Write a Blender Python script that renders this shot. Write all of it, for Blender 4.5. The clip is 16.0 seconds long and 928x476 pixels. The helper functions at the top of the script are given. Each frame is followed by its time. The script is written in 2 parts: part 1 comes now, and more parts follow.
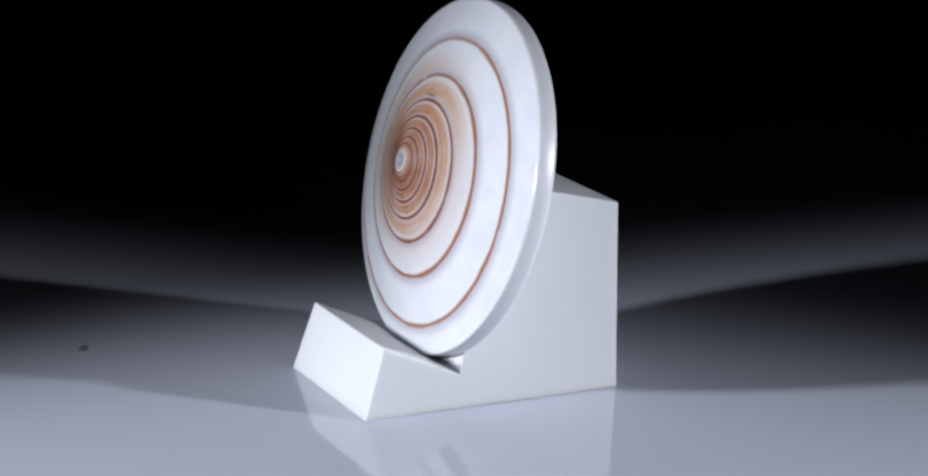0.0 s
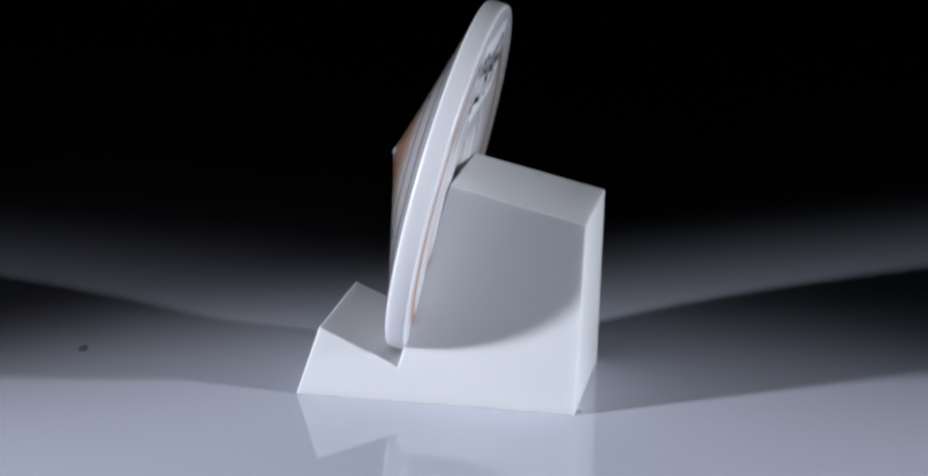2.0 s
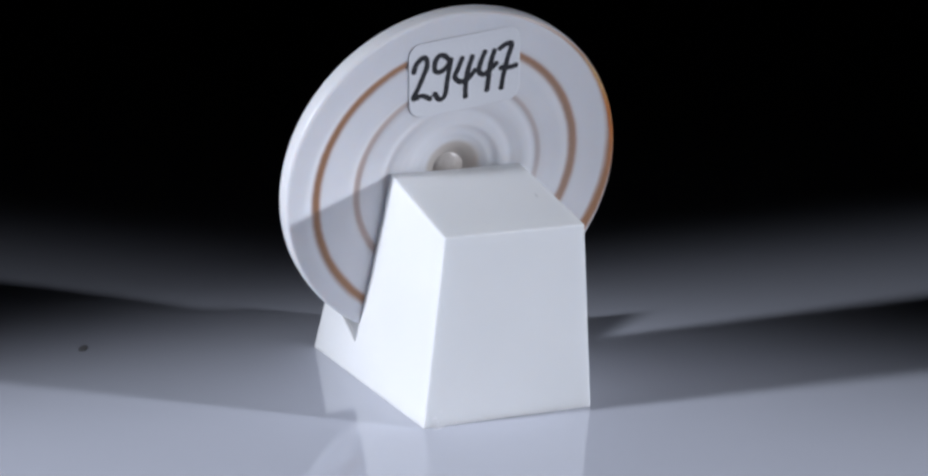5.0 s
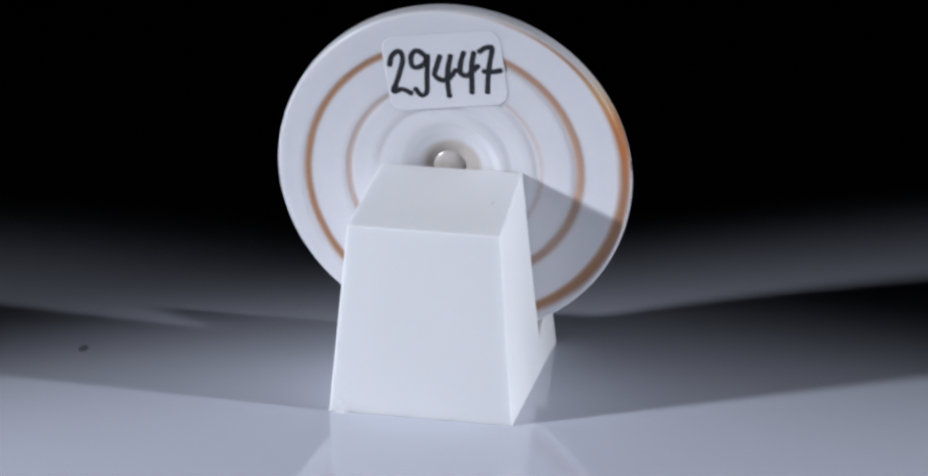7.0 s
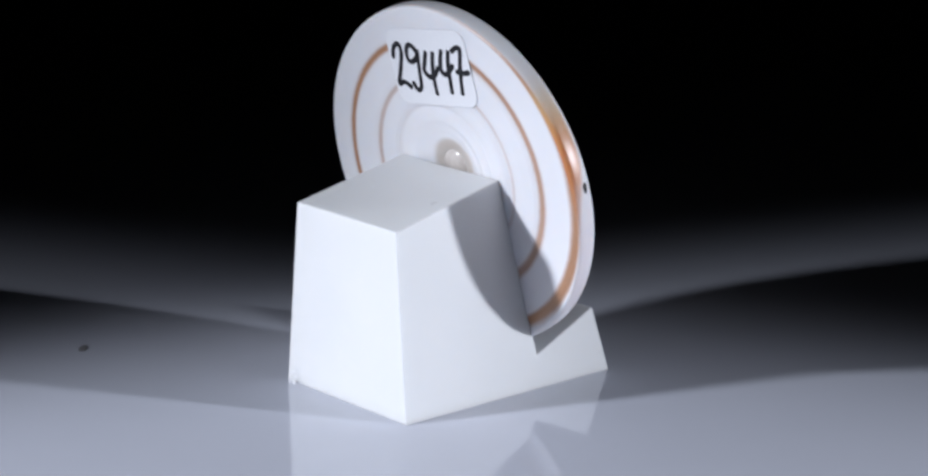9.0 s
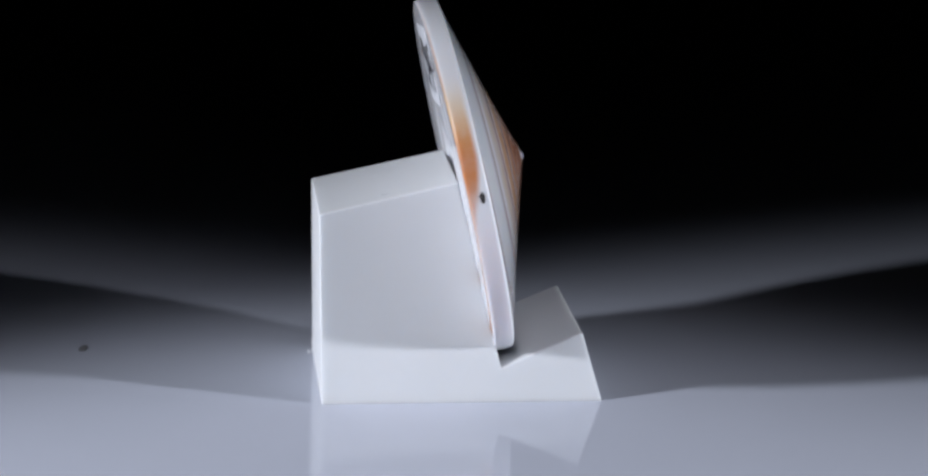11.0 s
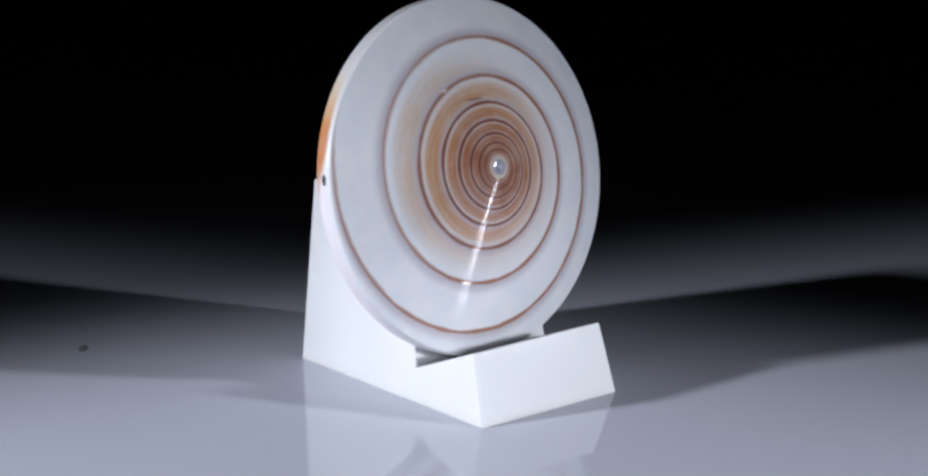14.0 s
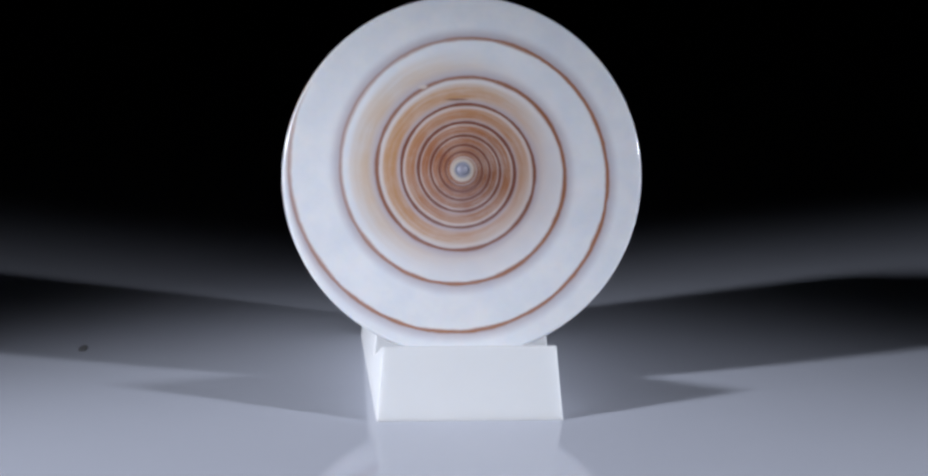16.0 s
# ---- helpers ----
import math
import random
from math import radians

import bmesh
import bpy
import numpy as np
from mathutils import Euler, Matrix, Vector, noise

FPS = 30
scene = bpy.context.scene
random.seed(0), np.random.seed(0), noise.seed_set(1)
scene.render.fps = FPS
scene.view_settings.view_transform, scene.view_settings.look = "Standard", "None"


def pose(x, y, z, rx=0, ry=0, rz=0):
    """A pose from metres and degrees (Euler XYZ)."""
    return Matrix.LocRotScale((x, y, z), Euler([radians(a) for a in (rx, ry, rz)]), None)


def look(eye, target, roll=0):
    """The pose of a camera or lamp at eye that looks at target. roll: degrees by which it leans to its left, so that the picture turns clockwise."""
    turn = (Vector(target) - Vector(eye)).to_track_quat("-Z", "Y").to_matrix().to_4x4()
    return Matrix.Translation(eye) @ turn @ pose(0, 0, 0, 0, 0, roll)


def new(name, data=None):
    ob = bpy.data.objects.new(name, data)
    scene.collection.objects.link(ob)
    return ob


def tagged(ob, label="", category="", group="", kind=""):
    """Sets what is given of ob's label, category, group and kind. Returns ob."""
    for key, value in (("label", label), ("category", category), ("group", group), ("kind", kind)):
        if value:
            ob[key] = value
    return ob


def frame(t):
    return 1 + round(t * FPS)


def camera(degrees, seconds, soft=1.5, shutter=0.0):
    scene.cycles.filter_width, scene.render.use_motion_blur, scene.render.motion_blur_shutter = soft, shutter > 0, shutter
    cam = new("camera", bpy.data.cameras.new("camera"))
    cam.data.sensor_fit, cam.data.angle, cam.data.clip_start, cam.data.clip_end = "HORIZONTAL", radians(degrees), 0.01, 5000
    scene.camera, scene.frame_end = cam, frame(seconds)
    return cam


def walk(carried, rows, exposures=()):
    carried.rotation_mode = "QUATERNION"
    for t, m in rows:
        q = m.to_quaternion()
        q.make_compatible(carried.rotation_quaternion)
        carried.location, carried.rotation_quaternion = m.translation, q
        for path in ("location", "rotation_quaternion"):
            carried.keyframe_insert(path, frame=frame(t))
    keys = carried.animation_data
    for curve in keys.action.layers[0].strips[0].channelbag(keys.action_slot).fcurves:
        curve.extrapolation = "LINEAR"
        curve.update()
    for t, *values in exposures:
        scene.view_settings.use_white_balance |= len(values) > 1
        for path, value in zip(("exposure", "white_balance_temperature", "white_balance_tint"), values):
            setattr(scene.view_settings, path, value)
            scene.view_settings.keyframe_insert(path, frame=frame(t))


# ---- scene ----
MM = 0.001


def fitted_view(eye, yaw, pitch):
    """A point that lies in the way of a camera with that yaw and downward pitch, in degrees."""
    y, p = radians(yaw), radians(pitch)
    return Vector(eye) + Vector((math.sin(y) * math.cos(p), math.cos(y) * math.cos(p), -math.sin(p)))


# ---- camera: a long lens on a tripod, standing still ----
EYE = (0.0, -0.39753, 0.13130)
VIEW = look(EYE, fitted_view(EYE, 0.205, 15.052), 1.436)
cam = camera(21.545, 16.0, soft=2.6)
walk(cam, [(0.0, VIEW), (16.0, VIEW)], exposures=[(0.0, 0.0), (16.0, 0.0)])

# ---- light: a dark studio with two small spotlights, one at each side ----
world = bpy.data.worlds.new("dark_studio")
scene.world = world
world.use_nodes = True
world.node_tree.nodes["Background"].inputs["Color"].default_value = (0.55, 0.62, 1.0, 1)
world.node_tree.nodes["Background"].inputs["Strength"].default_value = 0.0035


def spotlight(name, place, azimuth, down, watts, cone, blend, colour):
    """A small round spotlight that shines inwards and away from the camera, azimuth degrees off straight across."""
    a, e = radians(azimuth), radians(down)
    way = Vector((-math.copysign(math.cos(a) * math.cos(e), place[0]), math.sin(a) * math.cos(e), -math.sin(e)))
    data = bpy.data.lights.new(name, "SPOT")
    data.energy, data.spot_size, data.spot_blend = watts, radians(cone), blend
    data.shadow_soft_size, data.color = 0.021, colour
    lamp = new(name, data)
    lamp.matrix_world = look(place, Vector(place) + way)
    return lamp


spotlight("spotlight_left", (-0.4728, -0.2215, 0.1836), 18.6, 19.3, 15.2, 25.9, 0.87, (0.855, 0.895, 1.0))
spotlight("spotlight_right", (0.6683, -0.1914, 0.1875), 6.3, 16.0, 24.8, 29.8, 0.96, (0.855, 0.895, 1.0))


# ---- materials ----
class Nodes:
    """A small writer of node materials."""

    def __init__(self, name):
        self.mat = bpy.data.materials.new(name)
        self.mat.use_nodes = True
        self.tree = self.mat.node_tree
        self.bsdf = self.tree.nodes["Principled BSDF"]

    def put(self, socket, value):
        if isinstance(value, bpy.types.NodeSocket):
            self.tree.links.new(value, socket)
        elif value is not None:
            socket.default_value = value

    def math(self, op, a, b=None, c=None, clamp=False):
        n = self.tree.nodes.new("ShaderNodeMath")
        n.operation, n.use_clamp = op, clamp
        for socket, value in zip(n.inputs, (a, b, c)):
            self.put(socket, value)
        return n.outputs[0]

    def step(self, x, low, high, to_low=0.0, to_high=1.0):
        n = self.tree.nodes.new("ShaderNodeMapRange")
        n.interpolation_type = "SMOOTHSTEP"
        for socket, value in zip(n.inputs, (x, low, high, to_low, to_high)):
            self.put(socket, value)
        return n.outputs[0]

    def mix(self, f, a, b):
        n = self.tree.nodes.new("ShaderNodeMix")
        n.data_type = "RGBA"
        self.put(n.inputs[0], f)
        self.put(n.inputs[6], a)
        self.put(n.inputs[7], b)
        return n.outputs[2]

    def noise(self, scale, detail=4.0, rough=0.55, vector=None):
        n = self.tree.nodes.new("ShaderNodeTexNoise")
        n.inputs["Scale"].default_value, n.inputs["Detail"].default_value, n.inputs["Roughness"].default_value = scale, detail, rough
        self.put(n.inputs["Vector"], vector if vector else self.coords())
        return n.outputs["Fac"]

    def coords(self):
        return self.tree.nodes.new("ShaderNodeTexCoord").outputs["Object"]

    def bump(self, height, strength, distance):
        n = self.tree.nodes.new("ShaderNodeBump")
        n.inputs["Strength"].default_value, n.inputs["Distance"].default_value = strength, distance
        self.put(n.inputs["Height"], height)
        self.put(self.bsdf.inputs["Normal"], n.outputs[0])

    def set(self, **values):
        for key, value in values.items():
            self.put(self.bsdf.inputs[key.replace("_", " ")], value)
        return self.mat


def rgb(r, g, b):
    return (r, g, b, 1.0)


def acrylic_floor():
    m = Nodes("white_acrylic")
    smear = m.noise(14.0, 5.0, 0.6)
    fine = m.noise(260.0, 3.0)
    m.bump(m.noise(35.0, 2.0), 0.02, 0.0004)
    colour = m.mix(smear, rgb(0.51, 0.535, 0.615), rgb(0.565, 0.585, 0.665))
    rough = m.math("ADD", m.step(smear, 0.3, 0.75, 0.042, 0.056), m.math("MULTIPLY", fine, 0.012))
    return m.set(Base_Color=colour, Roughness=rough, IOR=1.49)


def stand_plastic():
    m = Nodes("white_plastic")
    cloud = m.noise(60.0, 4.0)
    fine = m.noise(2500.0, 3.0)
    m.bump(fine, 0.12, 0.00008)
    colour = m.mix(cloud, rgb(0.70, 0.715, 0.725), rgb(0.75, 0.755, 0.765))
    return m.set(Base_Color=colour, Roughness=m.step(cloud, 0.3, 0.7, 0.42, 0.55), IOR=1.45,
                 Subsurface_Weight=0.5, Subsurface_Radius=(0.9, 0.95, 1.0), Subsurface_Scale=0.0025)


def matte(name, colour, rough=0.9, vary=0.3, scale=20.0):
    m = Nodes(name)
    dark = tuple(c * (1 - vary) for c in colour)
    return m.set(Base_Color=m.mix(m.noise(scale), rgb(*dark), rgb(*colour)), Roughness=rough)


GROWTH = 0.0567  # growth of the shell's spiral, per radian


def shell_material():
    """Polished shell: brown suture lines on a log spiral, tan whorls near the apex, white outside."""
    m = Nodes("polished_shell")
    at = m.tree.nodes.new("ShaderNodeAttribute")
    at.attribute_name = "whorl"
    sep = m.tree.nodes.new("ShaderNodeSeparateXYZ")
    m.put(sep.inputs[0], at.outputs["Vector"])
    x, y, side = sep.outputs
    flat = m.tree.nodes.new("ShaderNodeCombineXYZ")
    m.put(flat.inputs[0], x)
    m.put(flat.inputs[1], y)
    wob = m.math("MULTIPLY", m.math("SUBTRACT", m.noise(0.22, 2.0, 0.5, flat.outputs[0]), 0.5), 0.03)
    wob = m.math("ADD", wob, m.math("MULTIPLY", m.math("SUBTRACT", m.noise(0.9, 3.0, 0.6, flat.outputs[0]), 0.5), 0.022))
    r = m.math("MAXIMUM", m.math("SQRT", m.math("ADD", m.math("MULTIPLY", x, x), m.math("MULTIPLY", y, y))), 0.05)
    phi = m.math("ARCTAN2", y, x)
    turns = m.math("DIVIDE", m.math("LOGARITHM", m.math("DIVIDE", r, 28.9), math.e), 2 * math.pi * GROWTH)
    inner = m.math("MULTIPLY", m.math("MINIMUM", m.math("LOGARITHM", m.math("DIVIDE", r, 12.0), math.e), 0.0), 0.248)
    turns = m.math("ADD", turns, inner)
    p = m.math("ADD", m.math("SUBTRACT", turns, m.math("DIVIDE", m.math("SUBTRACT", math.pi, phi), 2 * math.pi)), wob)
    f = m.math("FRACT", p)
    gap = m.math("MULTIPLY", m.math("MULTIPLY", m.math("MINIMUM", f, m.math("SUBTRACT", 1.0, f)), r), 0.357)

    tone = m.noise(0.16, 4.0, 0.6, flat.outputs[0])
    grain = m.noise(1.7, 4.0, 0.65, flat.outputs[0])
    # streaks that run along the whorls
    along = m.tree.nodes.new("ShaderNodeCombineXYZ")
    m.put(along.inputs[0], m.math("MULTIPLY", f, 5.0))
    m.put(along.inputs[1], m.math("DIVIDE", x, r))
    m.put(along.inputs[2], m.math("DIVIDE", y, r))
    streak = m.noise(1.8, 3.0, 0.6, along.outputs[0])

    white = m.mix(m.step(tone, 0.25, 0.75), rgb(0.77, 0.80, 0.855), rgb(0.865, 0.87, 0.89))
    white = m.mix(m.step(side, 0.03, 0.25), white, rgb(0.71, 0.715, 0.74))    # rim coloured darker, to offset how brightly it is lit
    # tan amount falls off outwards, further out towards the upper left
    lean = m.math("ADD", m.math("MULTIPLY", m.math("DIVIDE", x, r), -0.75), m.math("MULTIPLY", m.math("DIVIDE", y, r), 0.45))
    reach = m.math("ADD", 14.4, m.math("MULTIPLY", lean, 4.5))
    amount = m.step(m.math("DIVIDE", r, reach), 0.70, 1.32, 1.0, 0.0)
    band = m.math("MULTIPLY", m.step(f, 0.06, 0.34), m.step(f, 0.70, 0.88, 1.0, 0.0))
    blotch = m.step(m.math("ADD", m.math("MULTIPLY", tone, 0.5), m.math("MULTIPLY", streak, 0.5)), 0.32, 0.62, 0.5, 1.0)
    tan = m.mix(m.step(r, 5.0, 14.0), m.mix(streak, rgb(0.31, 0.105, 0.045), rgb(0.44, 0.185, 0.092)), rgb(0.56, 0.32, 0.165))
    tan = m.mix(m.step(r, 13.0, 15.5), tan, rgb(0.63, 0.45, 0.30))
    deep = m.math("MULTIPLY", m.step(r, 6.0, 9.0, 1.0, 0.0), m.step(lean, -0.9, 0.6, 0.5, 0.12))
    tan = m.mix(deep, tan, rgb(0.23, 0.085, 0.038))
    pale = m.mix(m.math("MULTIPLY", m.step(r, 8.0, 21.0, 1.0, 0.0), 0.9), white, rgb(0.62, 0.50, 0.45))
    front = m.mix(m.math("MULTIPLY", m.math("MULTIPLY", band, amount), blotch), pale, tan)
    # a mauve shade along the outer side of each suture
    outside = m.math("MULTIPLY", m.math("MULTIPLY", f, r), 0.357)
    halo = m.math("MULTIPLY", m.step(outside, 0.2, m.step(r, 5.0, 20.0, 0.75, 2.4), 0.62, 0.0), m.step(r, 4.0, 11.0, 0.4, 1.0))
    halo = m.math("MULTIPLY", halo, m.step(r, 28.8, 29.9, 1.0, 0.0))
    front = m.mix(halo, front, m.mix(m.step(r, 4.0, 9.5), rgb(0.25, 0.12, 0.075), rgb(0.42, 0.35, 0.40)))
    wander = m.step(m.noise(0.16, 2.0, 0.5, flat.outputs[0]), 0.3, 0.7, 0.7, 1.25)
    edge = m.step(m.math("DIVIDE", gap, wander), m.math("MULTIPLY", m.step(r, 2.0, 20.0, 0.10, 0.10), grain), m.step(r, 2.0, 18.0, 0.50, 0.58), 1.0, 0.0)
    ink = m.mix(m.step(r, 8.0, 20.0), m.mix(grain, rgb(0.125, 0.026, 0.010), rgb(0.23, 0.062, 0.026)), m.mix(grain, rgb(0.26, 0.075, 0.025), rgb(0.46, 0.19, 0.07)))
    fading = m.math("MULTIPLY", m.step(r, 28.9, 30.0, 1.0, 0.15), m.math("SUBTRACT", 1.0, m.math("MULTIPLY", m.step(lean, -0.2, 0.9, 0.0, 0.45), m.step(r, 13.0, 18.0))))
    front = m.mix(m.math("MULTIPLY", m.math("MULTIPLY", edge, fading), m.step(r, 1.8, 3.0, 0.0, 0.95)), front, ink)
    front = m.mix(m.step(r, 1.6, 2.15, 1.0, 0.0), front, rgb(0.60, 0.52, 0.45))
    front = m.mix(m.step(r, 1.05, 1.6, 1.0, 0.0), front, rgb(0.30, 0.31, 0.38))

    # a pale nick in one suture, and a short crack beside another
    def spot(cx, cy, along_x, along_y):
        dx = m.math("DIVIDE", m.math("SUBTRACT", x, cx), along_x)
        dy = m.math("DIVIDE", m.math("SUBTRACT", y, cy), along_y)
        away = m.math("SQRT", m.math("ADD", m.math("MULTIPLY", dx, dx), m.math("MULTIPLY", dy, dy)))
        return m.step(away, 0.4, 1.0, 1.0, 0.0)

    front = m.mix(m.math("MULTIPLY", spot(-6.6, 13.9, 0.95, 0.5), 0.8), front, rgb(0.72, 0.64, 0.58))
    front = m.mix(m.math("MULTIPLY", spot(-1.0, 11.75, 2.4, 0.24), 0.75), front, rgb(0.20, 0.09, 0.055))

    # the base: broad tan suture lines that fade inwards
    line = m.step(m.math("MULTIPLY", gap, m.math("MULTIPLY", m.step(r, 23.5, 28.0, 1.0, 0.62), m.step(r, 14.0, 21.0, 1.8, 1.0))), 0.25, 1.2, 1.0, 0.0)
    fade = m.step(r, 9.0, 24.0, 0.0, 0.96)
    soft = m.math("MULTIPLY", m.step(gap, 0.5, 2.0, 0.26, 0.0), fade)
    plain = m.mix(tone, rgb(0.72, 0.725, 0.76), rgb(0.78, 0.78, 0.81))
    back = m.mix(soft, plain, rgb(0.60, 0.52, 0.50))
    back = m.mix(m.math("MULTIPLY", line, fade), back, m.mix(grain, rgb(0.33, 0.155, 0.075), rgb(0.47, 0.255, 0.14)))
    back = m.mix(m.step(r, 3.9, 5.2, 0.9, 0.0), back, rgb(0.56, 0.505, 0.46))

    # tan stain on the rim at one side
    off = m.math("ARCTAN2", m.math("MULTIPLY", y, -1.0), m.math("MULTIPLY", x, -1.0))
    near = m.math("ABSOLUTE", m.math("ADD", off, 0.34))
    stain = m.math("MULTIPLY", m.step(near, 0.08, 0.50, 1.0, 0.0), m.step(r, 28.2, 28.8))
    start = m.step(off, -0.35, 0.10, 0.16, 0.60)
    stain = m.math("MULTIPLY", stain, m.step(side, start, m.math("ADD", start, 0.22)))
    stain = m.math("MULTIPLY", stain, m.step(m.noise(120.0, 4.0, 0.6), 0.25, 0.65, 0.72, 1.0))
    blush = m.math("MULTIPLY", m.step(m.math("ABSOLUTE", m.math("SUBTRACT", off, 0.45)), 0.2, 0.7, 0.5, 0.0), m.math("MULTIPLY", m.step(side, 0.1, 0.3), m.step(side, 0.75, 0.95, 1.0, 0.0)))
    colour = m.mix(m.step(side, 0.72, 0.96), front, back)
    colour = m.mix(blush, colour, rgb(0.74, 0.66, 0.70))
    colour = m.mix(stain, colour, m.mix(m.step(off, -0.75, -0.30), rgb(0.66, 0.46, 0.20), rgb(0.52, 0.20, 0.07)))
    # fine growth lines round the apex, below what can be told apart
    fine = m.tree.nodes.new("ShaderNodeCombineXYZ")
    m.put(fine.inputs[0], r)
    m.put(fine.inputs[1], m.math("MULTIPLY", m.math("DIVIDE", x, r), 0.4))
    m.put(fine.inputs[2], m.math("MULTIPLY", m.math("DIVIDE", y, r), 0.4))
    m.bump(m.noise(3.2, 2.0, 0.5, fine.outputs[0]), 1.0, 0.000006)
    # duller round the apex and on the rim
    rim = m.math("MULTIPLY", m.step(side, 0.0, 0.03), m.step(side, 0.96, 1.0, 0.27, 0.0))
    wear = m.math("ADD", m.step(r, 12.0, 20.0, 0.03, 0.0), m.math("ADD", rim, m.step(side, 0.9, 1.0, 0.0, 0.10)))
    # the front is polished like glass, rim and base are duller
    polish = m.step(side, 0.0, 0.012, 1.0, 0.0)
    glow = dict(Subsurface_Weight=0.45, Subsurface_Radius=(1.0, 0.85, 0.75), Subsurface_Scale=0.002)
    return m.set(Base_Color=colour, Roughness=m.math("ADD", m.step(tone, 0.3, 0.7, 0.045, 0.07), wear), IOR=m.math("ADD", 1.45, m.math("MULTIPLY", polish, 0.35)),
                 Coat_Weight=m.math("MULTIPLY", polish, 0.8), Coat_IOR=1.6, Coat_Roughness=0.03, **glow)


def pearl_material(name, dark, light, rough=0.14):
    m = Nodes(name)
    t = m.noise(420.0, 5.0, 0.65)
    m.bump(t, 0.35, 0.0003)
    return m.set(Base_Color=m.mix(t, rgb(*dark), rgb(*light)), Roughness=rough, IOR=1.5)


def paper_material():
    m = Nodes("label_paper")
    fine = m.noise(1800.0, 4.0)
    m.bump(fine, 0.15, 0.00006)
    return m.set(Base_Color=m.mix(fine, rgb(0.72, 0.73, 0.77), rgb(0.79, 0.80, 0.83)), Roughness=0.5)


def streak_glow():
    """Hammered metal that glows by itself, for faint streaks mirrored in the shell."""
    m = Nodes("streak_glow")
    glow = m.step(m.noise(45.0, 3.0, 0.6), 0.25, 0.75, 0.7, 2.8)
    return m.set(Base_Color=rgb(0.6, 0.61, 0.63), Metallic=1.0, Roughness=0.35, Emission_Color=rgb(0.80, 0.87, 1.0), Emission_Strength=glow)


FLOOR = acrylic_floor()
PLASTIC = stand_plastic()
SHELL = shell_material()
PEARL = pearl_material("beige_pearl", (0.33, 0.28, 0.25), (0.74, 0.70, 0.67), 0.2)
BLUISH = pearl_material("bluish_pearl", (0.20, 0.20, 0.26), (0.38, 0.38, 0.45), 0.42)
PAPER = paper_material()
INK = matte("black_marker_ink", (0.016, 0.017, 0.022), 0.45, 0.5, 1500.0)
SPECK = matte("dark_speck", (0.028, 0.026, 0.026), 0.6, 0.5, 3000.0)
GLINT_WHITE = pearl_material("glint_white", (0.80, 0.81, 0.83), (0.88, 0.88, 0.90), 0.12)
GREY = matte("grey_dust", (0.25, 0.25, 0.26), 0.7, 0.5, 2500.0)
SCUFF = matte("pale_grey_scuff", (0.58, 0.585, 0.60), 0.6, 0.3, 2500.0)
STREAK_GLOW = streak_glow()
HOUSING = matte("black_lamp_enamel", (0.02, 0.02, 0.022), 0.4, 0.3, 80.0)
CLOTH = matte("black_studio_cloth", (0.004, 0.004, 0.0045), 0.95, 0.4, 60.0)
CLOTH.node_tree.nodes["Principled BSDF"].inputs["Specular IOR Level"].default_value = 0.15


# ---- mesh helpers ----
def part(name, bm, material, parent=None, label="", smooth=True):
    """Links a bmesh as one mesh object under a thing or a part."""
    data = bpy.data.meshes.new(name)
    bm.to_mesh(data)
    bm.free()
    data.materials.append(material)
    for poly in data.polygons:
        poly.use_smooth = smooth
    ob = new(name, data)
    ob.parent = parent
    return tagged(ob, label=label)


def box(x0, y0, z0, x1, y1, z1):
    bm = bmesh.new()
    bmesh.ops.create_cube(bm, size=1.0)
    bmesh.ops.scale(bm, vec=(x1 - x0, y1 - y0, z1 - z0), verts=bm.verts)
    bmesh.ops.translate(bm, vec=((x0 + x1) / 2, (y0 + y1) / 2, (z0 + z1) / 2), verts=bm.verts)
    return bm


def blob(place, size, rough=0.0, segments=20):
    """A small rounded lump, its surface uneven where rough is above nought; millimetres."""
    bm = bmesh.new()
    bmesh.ops.create_uvsphere(bm, u_segments=segments, v_segments=segments // 2, radius=1.0)
    for v in bm.verts:
        k = 1 + rough * noise.noise(v.co * 1.7 + Vector(place))
        v.co = Vector([(c + s * k * q) * MM for c, s, q in zip(place, size, v.co)])
    return bm


# ---- the studio ----
ROOM, HIGH, THICK = 0.9, 0.8, 0.02


def studio():
    floor = part("floor", box(-ROOM, -ROOM, -0.012, ROOM, ROOM, 0.0), FLOOR, smooth=False)
    tagged(floor, "glossy white acrylic sheet reflecting the stand", "floor", kind="structure")
    sides = {
        "wall_north": (-ROOM, ROOM, 0.0, ROOM, ROOM + THICK, HIGH),
        "wall_south": (-ROOM, -ROOM - THICK, 0.0, ROOM, -ROOM, HIGH),
        "wall_east": (ROOM, -ROOM, 0.0, ROOM + THICK, ROOM, HIGH),
        "wall_west": (-ROOM - THICK, -ROOM, 0.0, -ROOM, ROOM, HIGH),
        "ceiling": (-ROOM, -ROOM, HIGH, ROOM, ROOM, HIGH + THICK),
    }
    for name, extent in sides.items():
        wall = part(name, box(*extent), CLOTH, smooth=False)
        tagged(wall, "matte black studio cloth in deep darkness", "ceiling" if name == "ceiling" else "wall", kind="structure")


studio()


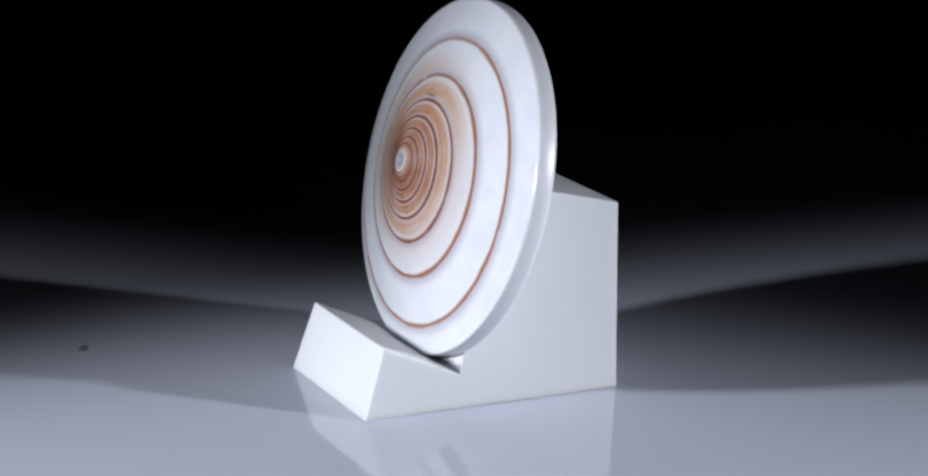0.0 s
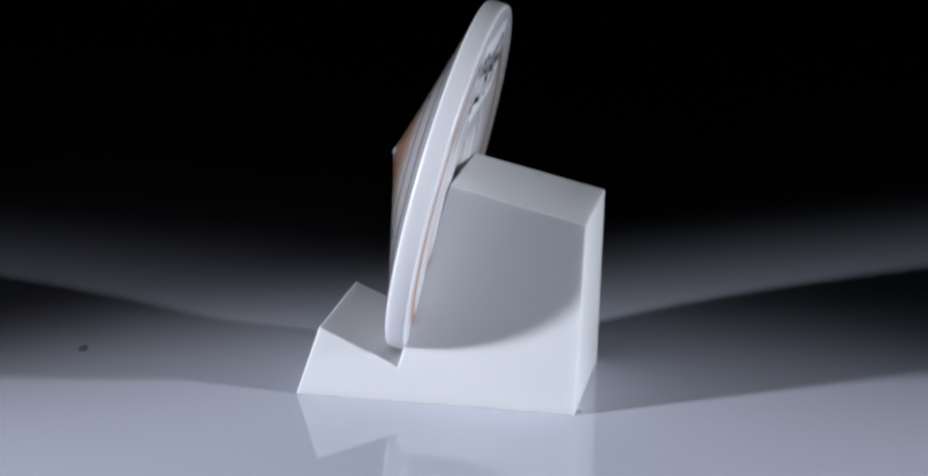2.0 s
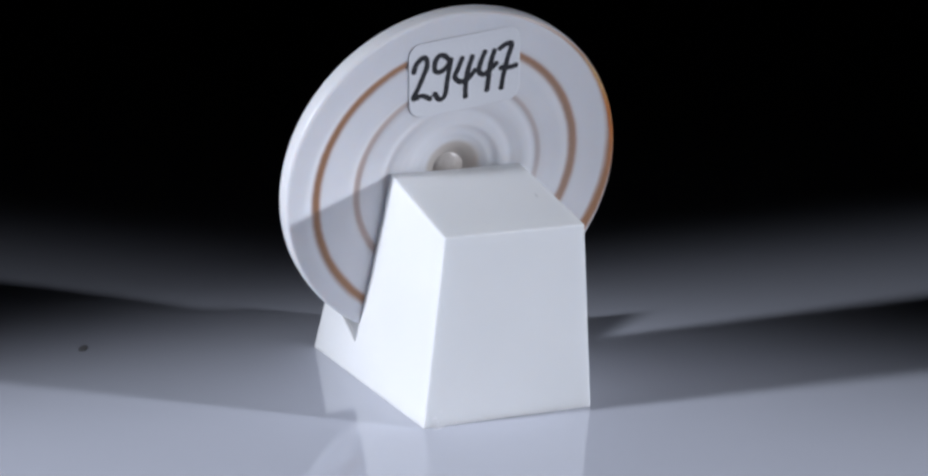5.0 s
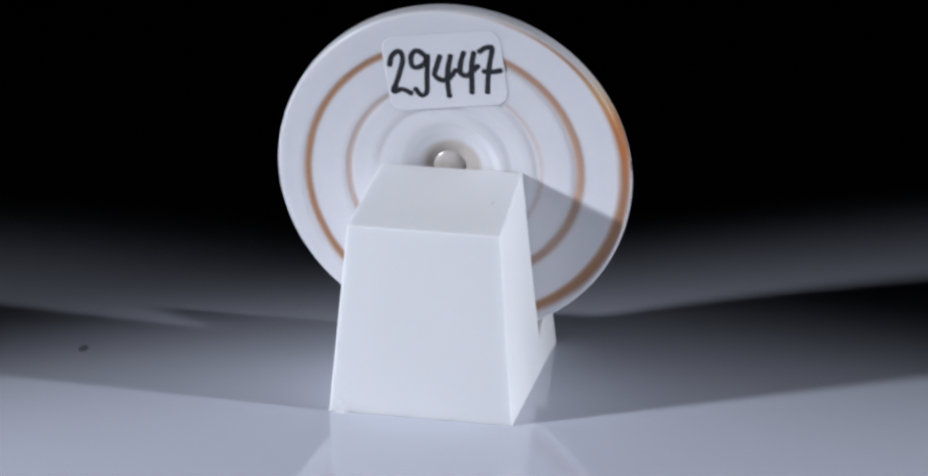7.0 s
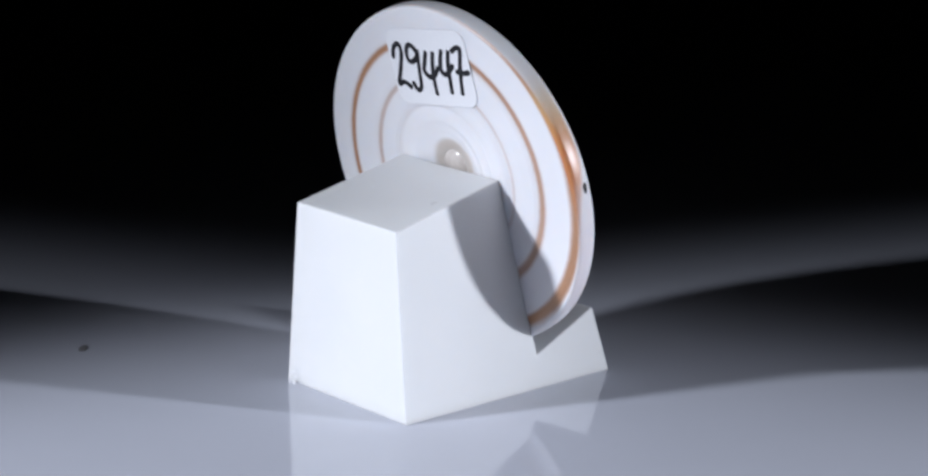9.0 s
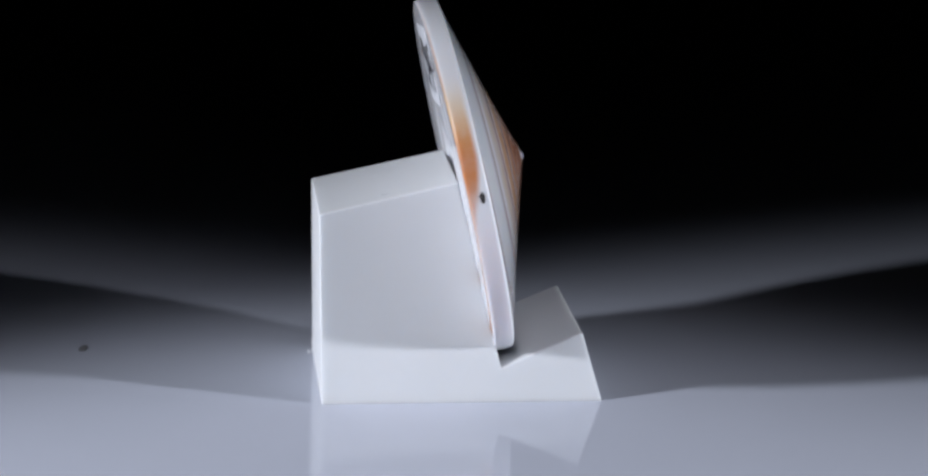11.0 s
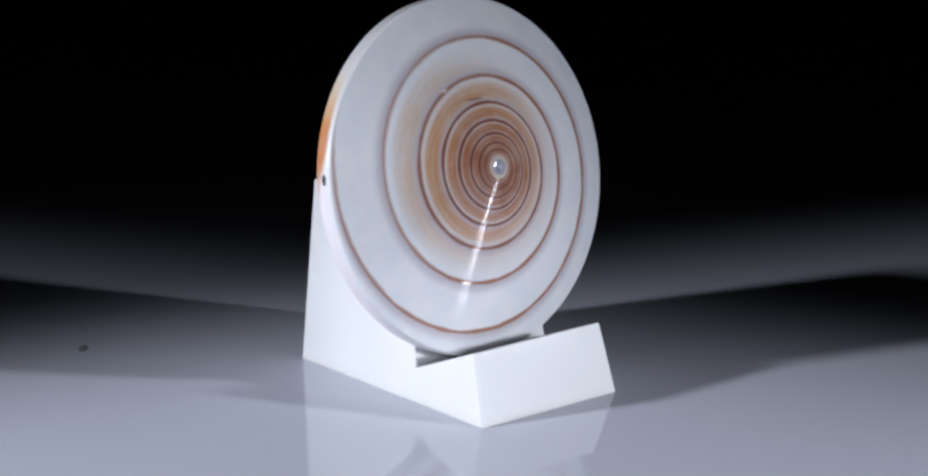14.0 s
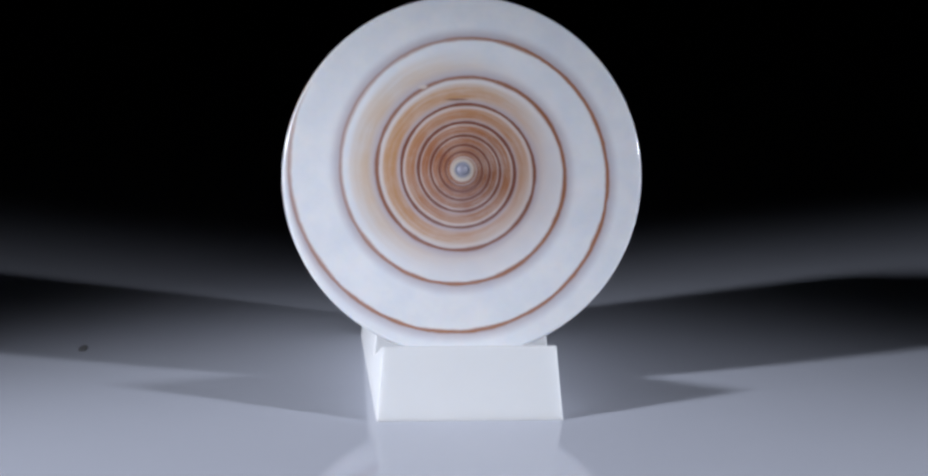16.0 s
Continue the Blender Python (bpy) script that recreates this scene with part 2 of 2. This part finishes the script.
# ---- an unseen lamp body, added for the faint streaks its strips give the shell ----
def unseen_lamp():
    lamp = new("unseen_lamp")
    lamp.empty_display_size = 0.02
    back = box(0.715, -0.37, 0.045, 0.745, -0.05, 0.235)
    bmesh.ops.bevel(back, geom=list(back.edges), offset=0.006, segments=3, affect="EDGES")
    part("housing", back, HOUSING, lamp, smooth=False)
    # added strips with their own glow, placed where the faint streaks point
    for y0, y1, z0, z1 in ((-0.237, -0.195, 0.046, 0.062), (-0.325, -0.255, 0.084, 0.104), (-0.352, -0.31, 0.132, 0.160), (-0.095, -0.062, 0.122, 0.146)):
        strip = box(0.704, y0, z0, 0.7165, y1, z1)
        bmesh.ops.bevel(strip, geom=list(strip.edges), offset=0.003, segments=2, affect="EDGES")
        part("streak_strip", strip, STREAK_GLOW, lamp, "added glowing strip, mirrored as a faint streak", smooth=False)
    # unseen flap, added to keep the strips' glow off the dark backdrop
    flap = box(0.51, -0.033, 0.02, 0.745, -0.029, 0.26)
    part("spill_flap", flap, HOUSING, lamp, "unseen black flap that keeps the strips' glow off the backdrop", smooth=False)
    part("bracket", box(0.722, -0.052, 0.12, 0.738, -0.031, 0.15), HOUSING, lamp, smooth=False)
    for y in (-0.30, -0.12):
        part("foot", box(0.718, y - 0.012, 0.0, 0.742, y + 0.012, 0.05), HOUSING, lamp, smooth=False)
    return tagged(lamp, "unseen black lamp body, added so its glowing strips streak the shell", "studio lamp")


unseen_lamp()


# ---- the stand: a white block with a notch that holds the shell ----
def display_stand():
    profile = [(23.55, 0.0), (19.99, 11.63), (6.50, 5.80), (-1.08, 36.75), (-23.71, 31.59), (-23.19, 0.0)]
    bm = bmesh.new()
    rows = []
    for s in (-1, 1):
        rows.append([bm.verts.new((u * MM, (s * (15.2 - 0.087 * z) + 0.78) * MM, z * MM)) for u, z in profile])
    bm.faces.new(rows[0])
    bm.faces.new(list(reversed(rows[1])))
    for i in range(len(profile)):
        j = (i + 1) % len(profile)
        bm.faces.new((rows[0][j], rows[0][i], rows[1][i], rows[1][j]))
    bmesh.ops.recalc_face_normals(bm, faces=bm.faces)
    upper = [e for e in bm.edges if max(v.co.z for v in e.verts) > 0.1 * MM]
    bmesh.ops.bevel(bm, geom=upper, offset=0.22 * MM, segments=2, profile=0.5, affect="EDGES")
    bm.normal_update()
    stand = new("display_stand")
    stand.empty_display_size = 0.01
    part("block", bm, PLASTIC, stand, smooth=False)
    top = Matrix.Translation((-12.75 * MM, -8.4 * MM, 34.14 * MM)) @ pose(0, 0, 0, 0, -13, -9)
    part("scuff_mark", blob((0, 0, 0), (0.75, 0.10, 0.03), 0.3, 12), SCUFF, stand, "faint grey scuff").matrix_basis = top
    top = Matrix.Translation((-13.05 * MM, 6.14 * MM, 34.06 * MM)) @ pose(0, 0, 0, 0, -13, 0)
    part("lint", blob((0, 0, 0), (0.16, 0.13, 0.08), 0.3, 10), PAPER, stand, "white fleck of lint").matrix_basis = top
    # chips coloured whiter than the block, standing in for the glints they catch
    chips = random.Random(7)
    for k in range(13):
        size = chips.uniform(0.13, 0.32)
        if k < 8:
            spot = (-23.42 + chips.uniform(-0.05, 0.08), 14.9 - chips.uniform(0.0, 3.0), chips.uniform(0.15, 2.8))
        else:
            spot = (-23.3 - chips.uniform(0.25, 0.9), 14.5 - chips.uniform(0.0, 2.0), 0.05)
        flake = blob((0, 0, 0), (0.22 * size, 1.6 * size, 0.7 * size), 0.4, 10)
        chip = part("corner_chip", flake, GLINT_WHITE, stand, "tiny glassy chip, its glint put in as white", smooth=False)
        chip.matrix_basis = pose(spot[0] * MM, spot[1] * MM, spot[2] * MM, chips.uniform(-70, 70), chips.uniform(-15, 15), chips.uniform(-20, 20))
    return tagged(stand, "white plastic display block with a slanting notch", "display stand")


STAND = display_stand()


# ---- the shell: a polished flat cone, standing in the notch ----
RIM, EDGE, PEAK = 30.0, 3.6, 12.25
TIP = (-1.0, 1.25)      # the apex lies a little off the rim's centre
SINK = 0.55             # the whorls lie that much higher than the rim
PIT = (0.6, 1.7)        # the navel on the base


def whorl_phase(r, phi, start):
    r = max(r, 0.3)
    inner = 0.248 * min(0.0, math.log(r / 12.0))
    return math.log(r / start) / (2 * math.pi * GROWTH) + inner - (math.pi - phi) / (2 * math.pi)


def front_height(r, phi):
    """The cone's height at a radius: gently swelling whorls with a fine groove at the suture."""
    base = PEAK - 0.325 * r + 0.00095 * r * r
    x, y = r * math.cos(phi), r * math.sin(phi) - SINK * r / RIM
    f = whorl_phase(math.hypot(x, y), math.atan2(y, x), 28.9) % 1.0
    wide = 0.357 * r
    gap = min(f, 1 - f) * wide
    swell = 0.0015 * wide * math.sin(math.pi * f) * min(1.0, r / 6)
    groove = (0.005 + 0.010 * min(1.0, max(0.0, (r - 19) / 5))) * math.exp(-((gap / 0.22) ** 2))
    blunt = 0.45 * math.exp(-((r / 0.9) ** 2))
    return base + swell - groove - blunt


def ease(x, low, high):
    t = min(1.0, max(0.0, (x - low) / (high - low)))
    return t * t * (3 - 2 * t)


def back_height(r, phi):
    """The base is flat, with broad grooves; a stepped funnel sinks to the plug in the middle."""
    f = whorl_phase(r, phi, 30.2) % 1.0
    gap = min(f, 1 - f) * 0.357 * r
    groove = 0.20 * math.exp(-((gap / 0.75) ** 2)) * min(1.0, (r / 15) ** 1.5)
    terrace = 0.16 * (1 - ease(r, 11.6, 13.4))
    step = 0.42 * (1 - ease(r, 7.1, 8.9))
    funnel = 0.55 * (1 - ease(r, 4.4, 7.6))
    pit = 1.0 * (1 - ease(r, 1.6, 5.2))
    return groove + terrace + step + funnel + pit


def shell_body(parent):
    around = 300
    fronts = [0.12 + (29.7 - 0.12) * (i / 200) ** 1.15 for i in range(201)]
    rim = [(29.88, EDGE - 0.25, 0.02), (29.99, EDGE - 0.38, 0.1), (30.05, EDGE - 0.55, 0.2), (30.1, EDGE - 0.85, 0.27), (30.14, EDGE / 2, 0.45),
           (30.1, 0.8, 0.6), (30.04, 0.4, 0.75), (29.9, 0.14, 0.9), (29.6, 0.02, 1.0)]
    backs = [29.2 * (1 - i / 120) + 0.15 * (i / 120) for i in range(121)]
    bm = bmesh.new()
    tag = bm.verts.layers.float_vector.new("whorl")
    rings = []

    def ring(make):
        row = []
        for k in range(around):
            phi = -math.pi + 2 * math.pi * (k + 0.5) / around
            place, note = make(phi)
            v = bm.verts.new([c * MM for c in place])
            v[tag] = note
            row.append(v)
        rings.append(row)

    for r in fronts:
        t = 1 - r / RIM
        ring(lambda phi, r=r, t=t: ((TIP[0] * t + r * math.cos(phi), TIP[1] * t + r * math.sin(phi), front_height(r, phi)),
                                    (r * math.cos(phi), r * math.sin(phi) - SINK * r / RIM, 0.0)))
    for r, z, s in rim:
        ring(lambda phi, r=r, z=z, s=s: ((r * math.cos(phi), r * math.sin(phi), z), (r * math.cos(phi), r * math.sin(phi), s)))
    for r in backs:
        t = 1 - r / RIM
        k = 28.9 / (30.5 - 1.5 * min(1.0, max(0.0, (r - 23.0) / 5.0)))
        ring(lambda phi, r=r, t=t, k=k: ((PIT[0] * t + r * math.cos(phi), PIT[1] * t + r * math.sin(phi), back_height(r, phi)),
                                    (k * r * math.cos(phi) + 0.5, k * r * math.sin(phi) - 0.3, 1.0)))
    for a, b in zip(rings, rings[1:]):
        for k in range(around):
            j = (k + 1) % around
            bm.faces.new((a[k], b[k], b[j], a[j]))
    bm.faces.new(rings[0])
    bm.faces.new(list(reversed(rings[-1])))
    bmesh.ops.recalc_face_normals(bm, faces=bm.faces)
    return part("shell_body", bm, SHELL, parent, "white shell with brown spiral lines and tan whorls")


def base_point(x, y, lift):
    """A point lifted off the flat base of the shell; millimetres in, metres out."""
    return Vector((x, y, -lift)) * MM


LABEL = (0.73, 20.0)    # the middle of the paper label on the base


def rounded_sheet(w, h, corner, thick, turn):
    """A paper label with rounded corners, lying on the shell's base; millimetres and degrees."""
    outline = []
    for cx, cy, start in ((w / 2 - corner, h / 2 - corner, 0), (-w / 2 + corner, h / 2 - corner, 90), (-w / 2 + corner, -h / 2 + corner, 180), (w / 2 - corner, -h / 2 + corner, 270)):
        for i in range(7):
            a = radians(start + 15 * i)
            outline.append((cx + corner * math.cos(a), cy + corner * math.sin(a)))
    dense = []
    for (x0, y0), (x1, y1) in zip(outline, outline[1:] + outline[:1]):
        cuts = max(1, round(math.hypot(x1 - x0, y1 - y0) / 1.2))
        dense += [(x0 + (x1 - x0) * q / cuts, y0 + (y1 - y0) * q / cuts) for q in range(cuts)]
    outline = dense
    c, s = math.cos(radians(turn)), math.sin(radians(turn))
    n = len(outline)
    bm = bmesh.new()
    layers = []
    for lift in (0.03, 0.03 + thick):
        rings = []
        for k in (1.0, 0.98, 0.85, 0.7, 0.55, 0.4, 0.25, 0.1):
            rings.append([bm.verts.new(base_point(LABEL[0] - k * (x * c - y * s), LABEL[1] - 0.5 + k * (x * s + y * c), lift)) for x, y in outline])
        for a, b in zip(rings, rings[1:]):
            for k in range(n):
                bm.faces.new((a[k], a[(k + 1) % n], b[(k + 1) % n], b[k]))
        bm.faces.new(rings[-1])
        layers.append(rings[0])
    for k in range(n):
        j = (k + 1) % n
        bm.faces.new((layers[0][k], layers[0][j], layers[1][j], layers[1][k]))
    bmesh.ops.recalc_face_normals(bm, faces=bm.faces)
    return bm


def smooth_line(points, steps=8):
    """Points on a smooth curve through the given ones."""
    out = []
    n = len(points)
    for i in range(n - 1):
        p0, p1, p2, p3 = (Vector(points[min(max(i + k, 0), n - 1)]) for k in (-1, 0, 1, 2))
        for s in range(steps):
            t = s / steps
            out.append(0.5 * (2 * p1 + (p2 - p0) * t + (2 * p0 - 5 * p1 + 4 * p2 - p3) * t * t + (3 * p1 - p0 - 3 * p2 + p3) * t ** 3))
    out.append(Vector(points[-1]))
    return out


def pen_strokes(strokes, width, lift):
    """Marker strokes as flat raised ribbons with round ends, written on the paper label; millimetres."""
    bm = bmesh.new()

    def dot(x, y, up):
        return bm.verts.new(base_point(LABEL[0] - x, LABEL[1] + y, up))

    for number, stroke in enumerate(strokes):
        line = smooth_line(stroke)
        up = lift + 0.012 * number
        n = len(line)
        left, right = [], []
        for i, p in enumerate(line):
            way = (line[min(i + 1, n - 1)] - line[max(i - 1, 0)]).normalized()
            across = Vector((-way.y, way.x)) * width / 2 * (1 + 0.16 * noise.noise(Vector((p.x * 0.9, p.y * 0.9, number * 3.1))))
            left.append(dot(p.x + across.x, p.y + across.y, up))
            right.append(dot(p.x - across.x, p.y - across.y, up))
        for i in range(n - 1):
            bm.faces.new((left[i], right[i], right[i + 1], left[i + 1]))
        for end, (p, k) in enumerate(((line[0], 0.53), (line[-1], 0.56))):
            bm.faces.new([dot(p.x + k * width * math.cos(a * 0.449), p.y + k * width * math.sin(a * 0.449), up + 0.004 + 0.004 * end) for a in range(14)])
    bm.normal_update()
    for f in bm.faces:
        if f.normal.z > 0:
            f.normal_flip()
    return bm


def number_label(parent):
    """The handwritten stock number 29447 on a white paper label."""
    sheet = part("paper_label", rounded_sheet(20.0, 13.3, 2.3, 0.05, 7.5), PAPER, parent, "white paper label with a handwritten black number")
    digits = (
        ([(-9.2, 0.1), (-8.9, 1.5), (-7.9, 2.5), (-7.2, 2.2), (-7.0, 0.9), (-7.5, -1.0), (-8.1, -2.9), (-8.7, -4.7), (-7.3, -4.2), (-5.8, -4.8)],),
        ([(-3.1, 1.9), (-4.1, 2.7), (-5.0, 2.7), (-5.6, 1.6), (-5.4, 0.1), (-4.4, -0.1), (-3.3, 0.8), (-2.8, 2.1), (-2.9, 0.4), (-3.0, -2.2), (-3.1, -4.4), (-4.0, -5.1), (-4.9, -4.1)],),
        ([(-0.8, 2.0), (-1.3, 0.3), (-1.7, -1.2), (-0.7, -2.1), (0.6, -1.8), (1.8, -0.3)], [(1.0, 2.2), (0.5, -0.5), (0.5, -3.2), (0.7, -4.8)]),
        ([(3.2, 2.9), (2.7, 1.2), (2.6, -0.5), (3.6, -1.1), (4.7, -0.2), (5.5, 0.7)], [(4.9, 3.0), (4.5, 0.7), (4.5, -2.0), (4.5, -3.9)]),
        ([(5.9, 3.4), (6.9, 4.1), (7.8, 4.2), (7.9, 3.5), (7.5, 1.3), (7.2, -1.4), (7.1, -3.7)], [(6.6, -0.1), (8.1, -0.1), (9.2, 0.2)]),
    )
    for strokes in digits:
        part("ink_digit", pen_strokes(strokes, 0.91, 0.105), INK, sheet, "black handwritten digit", smooth=False)


def spiral_shell():
    shell = new("spiral_shell")
    shell.empty_display_size = 0.01
    tagged(shell, "polished flat white shell with brown spiral, leaning in the stand's notch", "seashell")
    shell_body(shell)
    part("apex_bead", blob((TIP[0] - 0.0, TIP[1], PEAK - 0.75), (0.95, 0.95, 0.75)), BLUISH, shell, "smooth grey bead at the apex")
    part("navel_plug", blob((PIT[0] + 0.1, PIT[1] - 0.6, 2.2), (3.0, 3.0, 0.8), 0.05, 40), PEARL, shell, "beige glassy bead deep in the navel")
    a = radians(173.7)
    part("drill_mark", blob((30.06 * math.cos(a), 30.06 * math.sin(a), 2.15), (0.20, 1.0, 0.48), 0.4), SPECK, shell, "small black mark on the rim")
    number_label(shell)
    return shell


SEASHELL = spiral_shell()


# ---- a dark speck laid flat on the sheet, standing in for sensor dust ----
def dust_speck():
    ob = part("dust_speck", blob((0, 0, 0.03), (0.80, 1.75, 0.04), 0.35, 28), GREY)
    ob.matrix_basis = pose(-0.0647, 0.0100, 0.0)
    return tagged(ob, "tiny dark grey speck on the sheet, standing in for sensor dust", "speck")


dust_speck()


# ---- what moves: stand and shell turn together, clockwise seen from above ----
START, RATE = 206.58, -18.185
LEAN = radians(12.97)   # the shell leans back against the block
SEAT = Matrix(((0, -math.sin(LEAN), math.cos(LEAN), -0.64 * MM),
               (1, 0, 0, 0.79 * MM),
               (0, math.cos(LEAN), math.sin(LEAN), 34.90 * MM),
               (0, 0, 0, 1)))


def motions():
    times = [0.5 * i for i in range(33)]
    turn = [(t, pose(0, 0, 0, 0, 0, START + RATE * t)) for t in times]
    walk(STAND, turn)
    walk(SEASHELL, [(t, m @ SEAT) for t, m in turn])


motions()
